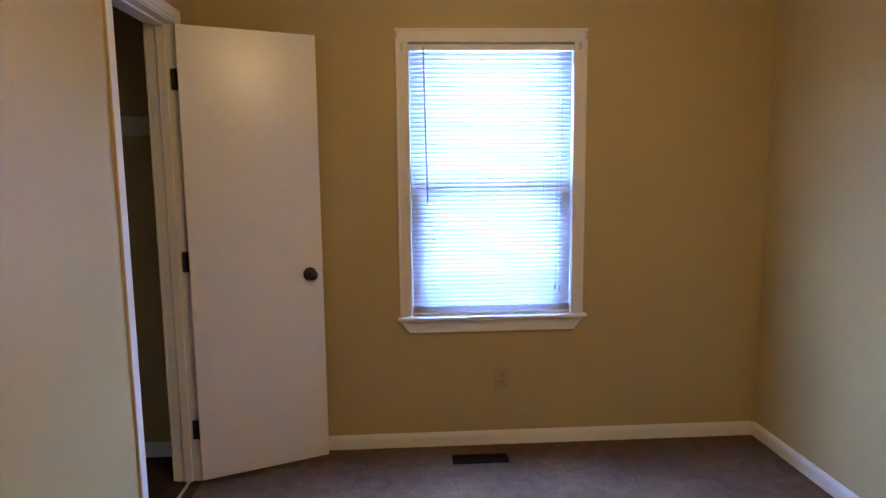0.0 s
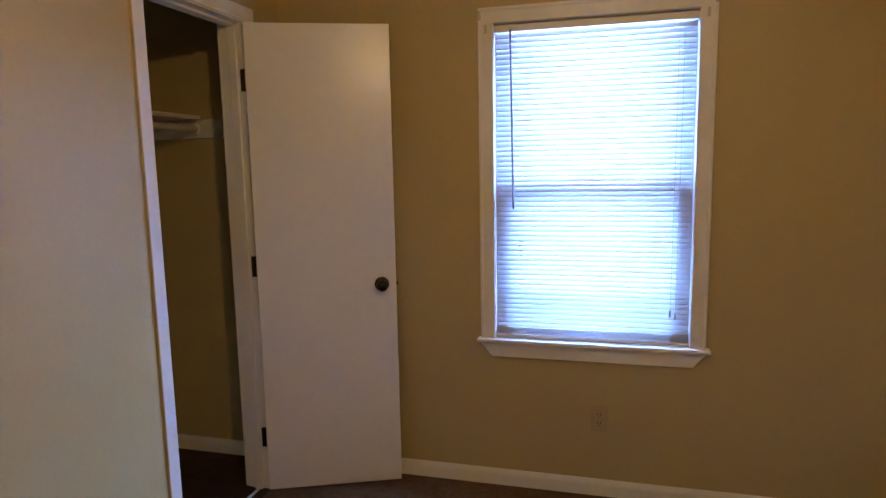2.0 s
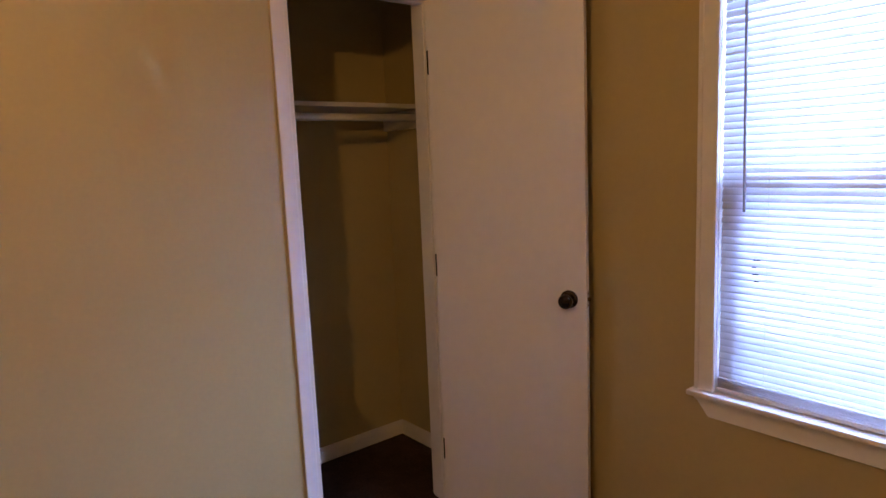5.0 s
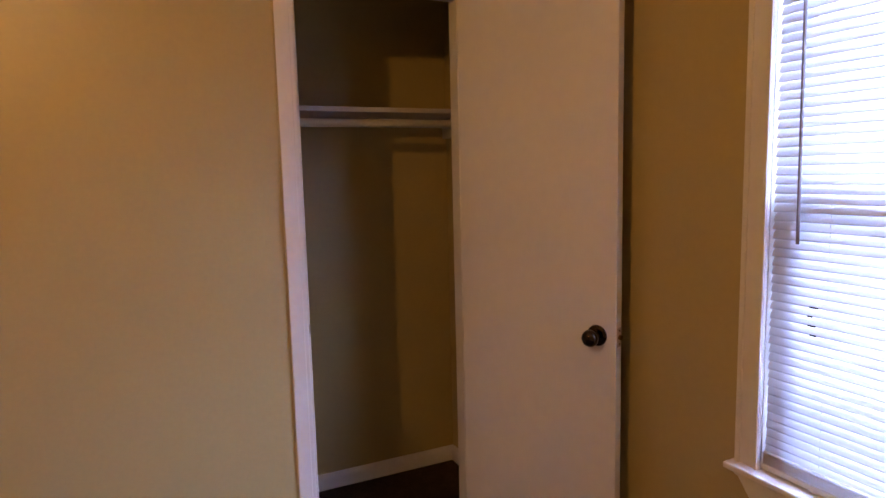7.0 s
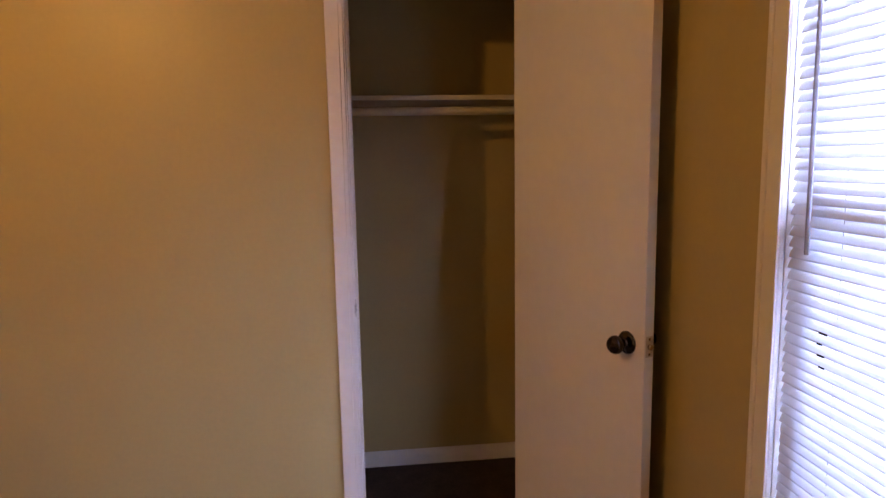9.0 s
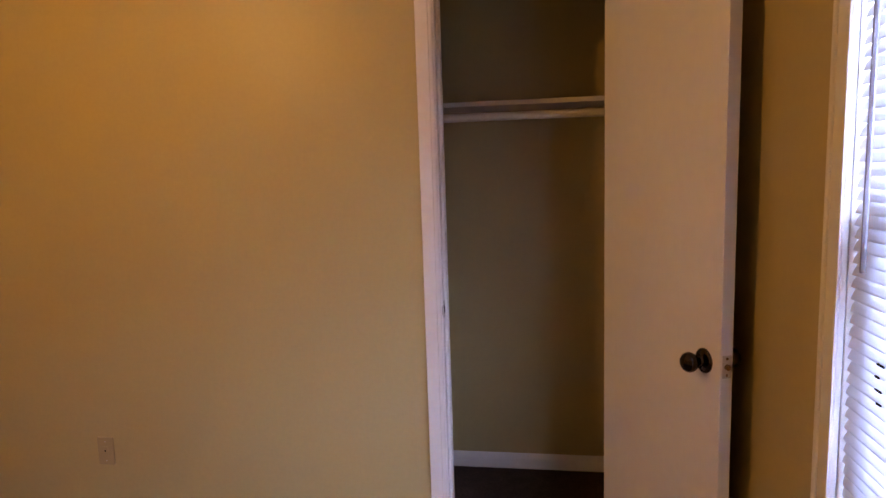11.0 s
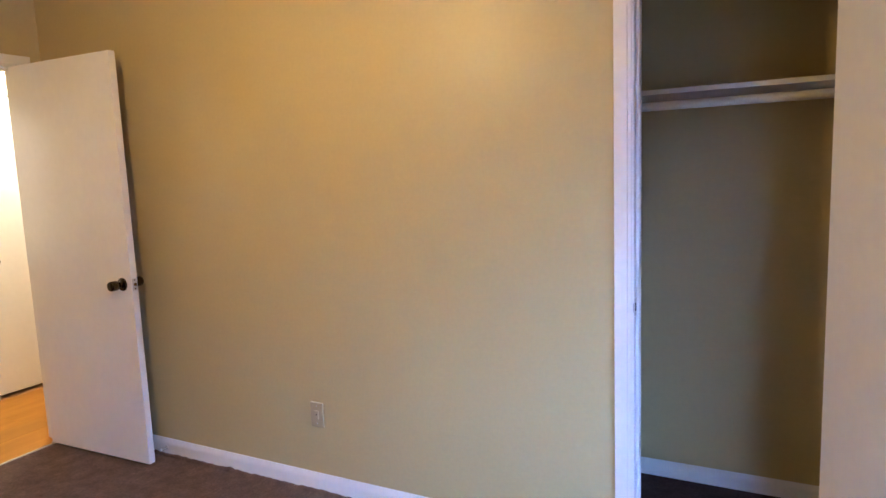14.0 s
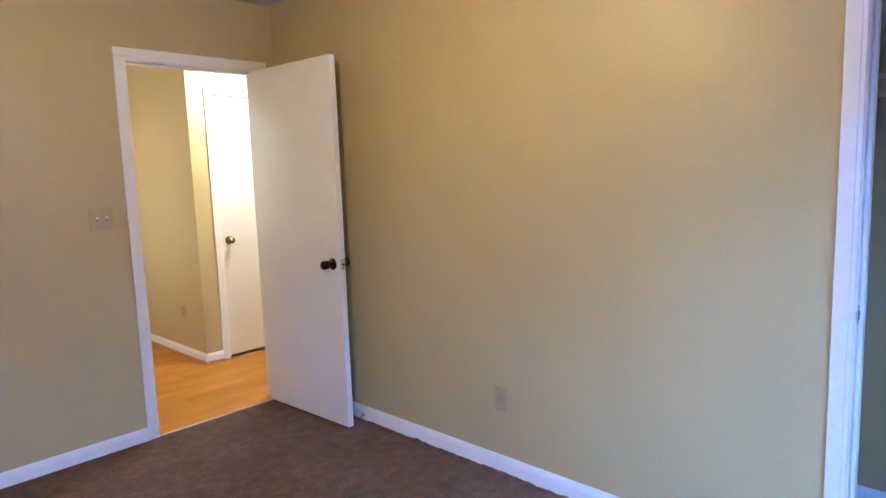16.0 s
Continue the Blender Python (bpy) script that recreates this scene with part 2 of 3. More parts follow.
structure("wall_hall_door", boxes(((-2.4, HY - T, -0.1), (HD0 - 0.018, HY, H)), ((HD1 + 0.018, HY - T, -0.1), (HX - T, HY, H)), ((HD0 - 0.018, HY - T, HDH + 0.018), (HD1 + 0.018, HY, H))),
          WALL, "tan painted hall wall with a closed door", "wall")
structure("wall_hall_end", one((HX, -3.3, -0.1), (0.45, -3.2, H)), WALL, "plain tan painted wall ending the hall", "wall")
# unseen wall; its opening is added to hold the hall fill lamp
structure("wall_hall_right", boxes(((0.35, -3.2, -0.1), (0.45, -2.8, H)), ((0.35, -1.9, -0.1), (0.45, SY - T, H)), ((0.35, -2.8, -0.1), (0.45, -1.9, 0.8)), ((0.35, -2.8, 2.05), (0.45, -1.9, H))), WALL, "tan painted unseen hall wall with an added opening for the fill lamp", "wall")
structure("wall_hall_left", one((-2.5, HY - T, -0.1), (-2.4, SY, H)), WALL, "plain tan painted wall of the hall", "wall")
structure("wall_store_back", one((-2.4, HY - T - 0.2, -0.1), (HX - T, HY - T - 0.1, H)), WALL, "plain wall behind the hall door", "wall")
structure("ceiling", one((-2.5, -3.3, H), (EX + T, NY + 0.15, H + 0.1)), CEIL, "white painted ceiling", "ceiling")
structure("subfloor", one((-2.5, -3.3, -0.10), (EX + T, NY, -0.022)), WOODT, "wooden subfloor under carpet and boards", "floor")
structure("foundation", one((-2.5, -3.3, -0.62), (EX + T, NY + 0.15, -0.10)), CEIL, "plain concrete foundation under the house", "foundation")
structure("ground", one((-400, -400, -0.7), (400, 400, -0.6)), GROUND, "grass ground round the house", "ground")


def carpet():
    """One sheet from wall to wall."""
    bm = bmesh.new()
    box(bm, (WX + 0.004, SY + 0.004, -0.022), (EX - 0.004, NY - 0.004, 0.0))
    return bm


structure("floor", carpet(), CARPET, "dark brown cut pile carpet", "carpet")
# closet part of the carpet, with the closet's shade put into its colour
structure("closet_floor", one((CB + 0.004, CS + 0.004, -0.022), (WX + 0.004, NY - 0.004, -0.001)), CARPET_SHADED, "brown carpet in the closet, coloured nearly black for the shade there", "carpet")


def carpet_edge():
    """The frayed rim of the carpet that rises and sinks along the skirting of the closet wall."""
    bm = bmesh.new()
    steps = 220
    prev = None
    for i in range(steps + 1):
        y = SY + 0.02 + (C0 - 0.08 - SY) * i / steps
        h = max(0.0, 0.010 + 0.007 * noise.noise((y * 4.1, 0, 1)) + 0.006 * noise.noise((y * 27, 2, 0)) + 0.022 * max(0.0, noise.noise((y * 11, 7, 0)) - 0.25))
        w = 0.016 + 0.008 * noise.noise((y * 9, 5, 0))
        row = [bm.verts.new(c) for c in ((WX + 0.009, y, -0.004), (WX + 0.013, y, h), (WX + 0.016 + w * 0.5, y, h * 0.8 + 0.001), (WX + 0.02 + w, y, -0.002))]
        if prev:
            for j in range(3):
                bm.faces.new((prev[j], row[j], row[j + 1], prev[j + 1]))
        prev = row
    bmesh.ops.recalc_face_normals(bm, faces=bm.faces)
    return bm


structure("carpet_edge", carpet_edge(), CARPET, "frayed brown carpet rim along the skirting", "carpet")



def torn_edge():
    """A torn tuft of pale backing where the carpet meets the doorway."""
    bm = bmesh.new()
    rng = random.Random(9)
    for i in range(26):
        x, y = -0.80 + rng.uniform(-0.022, 0.022), -0.408 + rng.uniform(-0.012, 0.012)
        h, a = rng.uniform(0.006, 0.022), rng.uniform(0, 6.28)
        dx, dy = 0.006 * math.cos(a), 0.006 * math.sin(a)
        v = [bm.verts.new(c) for c in ((x - dx, y - dy, 0.0), (x + dx, y + dy, 0.0), (x - dy * 0.6, y + dx * 0.6, 0.001), (x + rng.uniform(-0.008, 0.008), y + rng.uniform(-0.008, 0.008), h))]
        for f in ((0, 1, 3), (1, 2, 3), (2, 0, 3), (0, 2, 1)):
            bm.faces.new([v[k] for k in f])
    bmesh.ops.recalc_face_normals(bm, faces=bm.faces)
    return bm


structure("carpet_fray", torn_edge(), CORD, "frayed pale carpet backing at the doorway", "carpet")

# ---- skirting ----
SKIRT = [(0, -0.006), (0.013, -0.006), (0.013, 0.048), (0.0115, 0.056), (0.008, 0.064), (0.005, 0.070), (0.004, 0.073), (0, 0.073)]


def baseboard(a, b, inward, label="white painted baseboard", tall=1.0):
    """From a to b along a wall face; inward is the way into the room."""
    a, b, n = Vector((*a, 0)), Vector((*b, 0)), Vector((*inward, 0))
    d = (b - a).normalized()
    m = Matrix((n, Vector((0, 0, 1)), d)).transposed().to_4x4()
    m.translation = a
    return structure("baseboard", prism([(x, y * tall) for x, y in SKIRT], m, (b - a).length), TRIM, label, "baseboard")


baseboard((WX, SY), (WX, C0 - 0.0645), (1, 0), tall=1.2)
baseboard((WX, C1 + 0.0645), (WX, NY), (1, 0))
baseboard((WX + 0.013, NY), (EX - 0.013, NY), (0, -1))
baseboard((EX, SY), (EX, NY), (-1, 0))
baseboard((E1 + 0.0645, SY), (EX - 0.013, SY), (0, 1))
baseboard((CB, CS), (CB, NY), (1, 0), "white baseboard at the back of the closet")
baseboard((CB + 0.013, NY), (WX - T, NY), (0, -1), "white baseboard in the closet")
baseboard((HX, -3.2), (HX, HY + 0.012), (1, 0), "white baseboard in the hall")
baseboard((HX, HY), (HD1 + 0.066, HY), (0, 1), "white baseboard in the hall")
baseboard((HX + 0.013, -3.2), (0.35, -3.2), (0, 1), "white baseboard in the hall")


SHOE = [(0.013, -0.004), (0.028, -0.004), (0.028, 0.004), (0.025, 0.010), (0.019, 0.014), (0.013, 0.015)]


def shoe(a, b, inward):
    a, b, n = Vector((*a, 0)), Vector((*b, 0)), Vector((*inward, 0))
    m = Matrix((n, Vector((0, 0, 1)), (b - a).normalized())).transposed().to_4x4()
    m.translation = a
    structure("shoe_moulding", prism(SHOE, m, (b - a).length), WOODT, "orange wooden shoe moulding at the hall boards", "trim")


shoe((HX, -3.2), (HX, HY + 0.028), (1, 0))
shoe((HX, HY), (HD1 + 0.066, HY), (0, 1))


# ---- door frames ----
CAS = 0.059     # width of the casing boards


def casing_board(lo, hi):
    return one(lo, hi, 0.004, 2)


def door_frame(name, to_world, width, height, depth, label, stop_at, left=True, right=True, edge=False):
    """A frame in its own axes: x across the opening from 0 to width, y out of the wall face, z up; the wall is at y from -depth to 0."""
    f = thing(name, to_world, label, "door frame", kind="structure")
    g = 0.005
    part("jamb", one((-0.018, -depth, -0.01), (0, 0.001, height), 0.001, 1), TRIM, f)
    part("jamb", one((width, -depth, -0.01), (width + 0.018, 0.001, height), 0.001, 1), TRIM, f)
    part("head_jamb", one((-0.018, -depth, height), (width + 0.018, 0.001, height + 0.018), 0.001, 1), TRIM, f)
    a, b = stop_at
    part("door_stop", one((0, a, -0.005), (0.011, b, height - 0.011), 0.002, 1), TRIM, f)
    part("door_stop", one((width - 0.011, a, -0.005), (width, b, height - 0.011), 0.002, 1), TRIM, f)
    part("door_stop", one((0, a, height - 0.011), (width, b, height), 0.002, 1), TRIM, f)
    for side, y0, y1 in ((1, 0.001, 0.008), (-1, -depth - 0.016, -depth - 0.001)):
        if left:
            part("casing", casing_board((-g - CAS, y0, -0.004), (-g, y1, height + g)), TRIM, f)
        if right:
            part("casing", casing_board((width + g, y0, -0.004), (width + g + CAS, y1, height + g)), TRIM, f)
        part("head_casing", casing_board((-g - (CAS if left else 0), y0, height + g), (width + g + (CAS if right else 0), y1, height + g + CAS)), TRIM, f)
        if side == 1:
            # raised back band on the outer rim
            if left:
                part("back_band", one((-g - CAS, 0.005, 0), (-g - 0.014, 0.0115, height + g + 0.014), 0.003, 2), TRIM, f)
            part("back_band", one((-g - (CAS if left else 0), 0.005, height + g + 0.014), (width + g + (CAS if right else 0), 0.0115, height + g + CAS), 0.003, 2), TRIM, f)
            if right:
                part("back_band", one((width + g + 0.014, 0.005, 0), (width + g + CAS, 0.0115, height + g + 0.014), 0.003, 2), TRIM, f)
    if edge:
        # wall-coloured strip on the casing's outer side, standing in for its shadow line
        part("shadow_strip", one((-g - CAS - 0.003, 0.0, 0.085), (-g - CAS, 0.0105, height + g + CAS), 0.001, 1), WALL, f, "tan strip for the shadow line beside the casing")
    return f


# closet frame: across is +y, out is +x
m_closet = Matrix(((0, 1, 0, WX), (1, 0, 0, C0), (0, 0, 1, 0), (0, 0, 0, 1)))
closet_frame = door_frame("door_frame_1", m_closet, C1 - C0, CH, T, "white painted closet door frame with stops", (-0.075, -0.037), edge=True)
m_entry = Matrix(((-1, 0, 0, E1), (0, 1, 0, SY), (0, 0, 1, 0), (0, 0, 0, 1)))
entry_frame = door_frame("door_frame_2", m_entry, E1 - E0, EH, T, "white painted bedroom door frame", (-0.075, -0.037))
m_hall = Matrix(((-1, 0, 0, HD1), (0, 1, 0, HY), (0, 0, 1, 0), (0, 0, 0, 1)))
hall_frame = door_frame("door_frame_3", m_hall, HD1 - HD0, HDH, T, "white painted hall door frame", (-0.09, -0.055))

for f, y, z in ((closet_frame, -0.020, 0.946), (entry_frame, -0.020, 0.936)):
    plate = part("strike_plate", boxes(((-0.0005, y - 0.012, z - 0.029), (0.0022, y + 0.014, z + 0.029)), bevel=0.0006), STEEL, f, "worn steel strike plate")
    part("strike_hole", one((0.0018, y - 0.009, z - 0.014), (0.0028, y + 0.007, z + 0.014)), SLOT, plate)
    part("strike_lip", one((-0.0030, y + 0.012, z - 0.016), (0.0022, y + 0.0225, z + 0.016), 0.0015), STEEL, plate)

# ---- doors ----
KNOB = [(0, 0.066), (0.010, 0.0645), (0.018, 0.0605), (0.0235, 0.0545), (0.0262, 0.0475), (0.0262, 0.041), (0.0235, 0.034), (0.018, 0.0285), (0.0125, 0.0245),
        (0.0105, 0.020), (0.0105, 0.012), (0.0135, 0.0095), (0.022, 0.0085), (0.029, 0.0065), (0.0325, 0.0035), (0.0330, 0.0), (0, 0)]
LEVER = [(0, 0.0725), (0.014, 0.0719), (0.0215, 0.07), (0.0245, 0.065), (0.0245, 0.0375), (0.021, 0.0312), (0.014, 0.0263), (0.0125, 0.012), (0.022, 0.0095), (0.029, 0.0075), (0.0325, 0.004), (0.0330, 0.0), (0, 0)]


def door(name, hinge, free, thick, label, metal, knob_z, knobs, latch=True, hinges=(0.25, 1.03, 1.82), profile=KNOB, height=2.03, lift=0.015, hinge_metal=None):
    """A flush door. hinge, free: the corners in plan of the face that the room sees, which lies to the right of the way from hinge to free edge."""
    hinge, free = Vector((*hinge, 0)), Vector((*free, 0))
    d = (free - hinge).normalized()
    n = Vector((d.y, -d.x, 0))
    w = (free - hinge).length
    m = Matrix((d, n, Vector((0, 0, 1)))).transposed().to_4x4()
    m.translation = hinge + Vector((0, 0, lift))
    # own axes: x to the free edge, y out of the seen face, z up (a mirrored pair of axes, so put in world places)
    o = thing(name, Matrix.Translation(m.translation), label, "door", kind="structure")
    loc = Matrix.Translation(-m.translation) @ m
    bm = one((0, -thick, 0), (w, 0, height), 0.0018, 2)
    bmesh.ops.transform(bm, matrix=loc, verts=bm.verts)
    bmesh.ops.recalc_face_normals(bm, faces=bm.faces)
    panel = part("door_panel", bm, DOORP, o)
    for side in knobs:
        base = Vector((w - 0.063, 0.0 if side > 0 else -thick, knob_z - lift))
        q = Matrix.Rotation(radians(-90 if side > 0 else 90), 4, "X")
        bm = turned(profile, loc @ Matrix.Translation(base) @ q)
        part("door_handle", bm, metal, o, "dark metal door knob on a round rose", smooth=True)
    if latch:
        bm = boxes(((w - 0.0004, -thick / 2 - 0.0125, knob_z - lift - 0.029), (w + 0.0014, -thick / 2 + 0.0125, knob_z - lift + 0.029)), bevel=0.0005)
        bmesh.ops.transform(bm, matrix=loc, verts=bm.verts)
        bmesh.ops.recalc_face_normals(bm, faces=bm.faces)
        lp = part("latch_plate", bm, STEEL, o, "worn steel latch plate")
        bm = rod((w - 0.002, -thick / 2, knob_z - lift), (w + 0.010, -thick / 2, knob_z - lift), 0.0075)
        for dz in (-0.021, 0.021):
            box(bm, (w + 0.001, -thick / 2 - 0.003, knob_z - lift + dz - 0.003), (w + 0.0024, -thick / 2 + 0.003, knob_z - lift + dz + 0.003))
        bmesh.ops.transform(bm, matrix=loc, verts=bm.verts)
        bmesh.ops.recalc_face_normals(bm, faces=bm.faces)
        part("latch_bolt", bm, BRASS, lp, smooth=False)
    for z in hinges:
        bm = boxes(((-0.0016, -thick, z - lift - 0.045), (-0.0002, -0.004, z - lift + 0.045)), bevel=0.0004)
        k = rod((-0.004, -thick - 0.003, z - lift - 0.047), (-0.004, -thick - 0.003, z - lift + 0.047), 0.0058)
        tmp = bpy.data.meshes.new("tmp")
        k.to_mesh(tmp)
        k.free()
        bm.from_mesh(tmp)
        bpy.data.meshes.remove(tmp)
        # leaf let into the jamb
        box(bm, (-0.026, -thick - 0.004, z - lift - 0.045), (-0.004, -thick - 0.0022, z - lift + 0.045))
        bmesh.ops.transform(bm, matrix=loc, verts=bm.verts)
        bmesh.ops.recalc_face_normals(bm, faces=bm.faces)
        part("hinge", bm, hinge_metal or metal, o, "dark bronze butt hinge")
    return o


door("door_1", (-0.934, 3.273), (-0.383, 3.502), 0.035, "white painted flush closet door standing open", BRONZE, 0.936, (1, -1))
door("door_2", (-0.772, -0.393), (-0.797, 0.369), 0.035, "white painted flush bedroom door standing open", BRONZE, 0.936, (1, -1), profile=LEVER, hinges=(0.25, 1.03, 1.80))


def hall_door():
    o = thing("door_3", (HD1, HY - 0.02, 0.012), "closed white painted flush door in the hall", "door", kind="structure")
    part("door_panel", one((HD0 - HD1 + 0.004, -0.035, 0), (-0.004, 0, HDH - 0.016), 0.0018, 2), DOORP, o)
    q = Matrix.Translation((-0.066, 0, 0.92)) @ Matrix.Rotation(radians(-90), 4, "X")
    part("door_handle", turned(KNOB, q), BRASS, o, "antique brass door knob", smooth=True)


hall_door()
structure("threshold", one((E0, SY - T - 0.01, -0.006), (E1, SY - 0.008, 0.003), 0.002), PLANK, "thin wooden strip between carpet and boards", "threshold")
structure("threshold_strip", one((E0, SY - 0.009, -0.004), (E1, SY + 0.001, 0.0055), 0.002), BAR, "pale metal strip at the carpet edge in the doorway", "threshold")
structure("carpet_bar", one((WX - 0.058, C0, -0.004), (WX - 0.046, C1, 0.006), 0.0025), TRIM, "pale strip on the closet carpet seam", "carpet strip")


# ---- the window ----
def window():
    w = thing("window_1", (0, NY, 0), "white painted sash window with wooden casing and sill", "window", kind="structure")
    c = 0.064
    loc = lambda lo, hi, bev=0.003: one((lo[0], lo[1] - NY, lo[2]), (hi[0], hi[1] - NY, hi[2]), bev)
    # lining of the opening
    part("window_frame", loc((V0 - 0.018, NY, VB - 0.02), (V0, NY + 0.15, VT), 0.001), TRIM, w)
    part("window_frame", loc((V1, NY, VB - 0.02), (V1 + 0.018, NY + 0.15, VT), 0.001), TRIM, w)
    part("window_frame", loc((V0 - 0.018, NY, VT), (V1 + 0.018, NY + 0.15, VT + 0.018), 0.001), TRIM, w)
    # casing with a raised rim
    for x0, x1, r0, r1 in ((V0 - c, V0, V0 - c, V0 - c + 0.014), (V1, V1 + c, V1 + c - 0.014, V1 + c)):
        part("casing", loc((x0, NY - 0.014, VB), (x1, NY - 0.001, VT)), TRIM, w)
        part("back_band", loc((r0, NY - 0.019, VB), (r1, NY - 0.010, VT + c - 0.014)), TRIM, w)
    part("head_casing", loc((V0 - c, NY - 0.014, VT), (V1 + c, NY - 0.001, VT + c)), TRIM, w)
    part("back_band", loc((V0 - c, NY - 0.019, VT + c - 0.014), (V1 + c, NY - 0.010, VT + c)), TRIM, w)
    # added strips that block light leaking beside and above the upper sash, closing its tracks
    part("track_light_block", loc((V0, NY + 0.026, 1.385), (V0 + 0.014, NY + 0.064, VT)), TRIM, w)
    part("track_light_block", loc((V1 - 0.014, NY + 0.026, 1.385), (V1, NY + 0.064, VT)), TRIM, w)
    part("head_light_block", loc((V0 + 0.014, NY + 0.025, VT - 0.036), (V1 - 0.014, NY + 0.064, VT)), TRIM, w)
    # inner bead of the casing
    part("bead", loc((V0 - 0.010, NY - 0.0175, VB), (V0 - 0.001, NY - 0.013, VT + 0.001), 0.002), TRIM, w)
    part("bead", loc((V1 + 0.001, NY - 0.0175, VB), (V1 + 0.010, NY - 0.013, VT + 0.001), 0.002), TRIM, w)
    part("bead", loc((V0 - 0.010, NY - 0.0175, VT + 0.001), (V1 + 0.010, NY - 0.013, VT + 0.010), 0.002), TRIM, w)
    part("window_sill", loc((V0 - c - 0.014, NY - 0.043, VB - 0.017), (V1 + c + 0.016, NY + 0.10, VB), 0.004), TRIM, w)
    # apron with slanted ends
    a0, a1, z1, z0 = V0 - c - 0.004, V1 + c + 0.004, VB - 0.017, VB - 0.083
    m = Matrix(((1, 0, 0, 0), (0, 0, 1, -0.016), (0, 1, 0, 0), (0, 0, 0, 1)))
    part("apron", prism([(a0, z1), (a1, z1), (a1 - 0.052, z0), (a0 + 0.052, z0)], m, 0.015), TRIM, w)
    m2 = Matrix(((1, 0, 0, 0), (0, 0, 1, -0.022), (0, 1, 0, 0), (0, 0, 0, 1)))
    part("apron_moulding", prism([(a0, z1), (a1, z1), (a1 - 0.011, z1 - 0.015), (a0 + 0.011, z1 - 0.015)], m2, 0.008), TRIM, w)
    # sashes: the lower one nearer the room
    mid = 1.343
    for name, y, z0, z1, bot, top in (("lower_sash", NY + 0.029, VB, mid + 0.038, 0.055, 0.058), ("upper_sash", NY + 0.065, mid - 0.022, VT, 0.050, 0.045)):
        s = part(name, loc((V0, y, z0), (V0 + 0.052, y + 0.034, z1)), VINYL, w)
        part("stile", loc((V1 - 0.052, y, z0), (V1, y + 0.034, z1)), VINYL, s)
        part("rail", loc((V0 + 0.052, y, z0), (V1 - 0.052, y + 0.034, z0 + bot)), VINYL, s)
        part("rail", loc((V0 + 0.052, y, z1 - top), (V1 - 0.052, y + 0.034, z1)), VINYL, s)
        p = part("pane", loc((V0 + 0.050, y + 0.014, z0 + bot - 0.002), (V1 - 0.050, y + 0.018, z1 - top + 0.002), 0), GLASS, s)
        p.visible_shadow = False
    part("sash_lock", loc((0.43, NY + 0.035, mid + 0.038), (0.48, NY + 0.057, mid + 0.054)), STEEL, w)


window()


def slat_mesh(length):
    """A thin slat with a crowned section; its long way is x, its width y."""
    bm = bmesh.new()
    half, crown, th = 0.0125, 0.0022, 0.00045
    top, low = [], []
    for i in range(7):
        u = -1 + 2 * i / 6
        y, z = half * u, crown * (1 - u * u)
        top.append((y, z + th))
        low.append((y, z))
    ring = top + low[::-1]
    a = [bm.verts.new((-length / 2, y, z)) for y, z in ring]
    b = [bm.verts.new((length / 2, y, z)) for y, z in ring]
    n = len(ring)
    for i in range(n):
        bm.faces.new((a[i], a[(i + 1) % n], b[(i + 1) % n], b[i]))
    for i in range(6):
        bm.faces.new((a[i], a[i + 1], a[n - 2 - i], a[n - 1 - i]))
        bm.faces.new((b[i + 1], b[i], b[n - 1 - i], b[n - 2 - i]))
    bmesh.ops.recalc_face_normals(bm, faces=bm.faces)
    return mesh_of("slat", bm, SLAT, smooth=True)


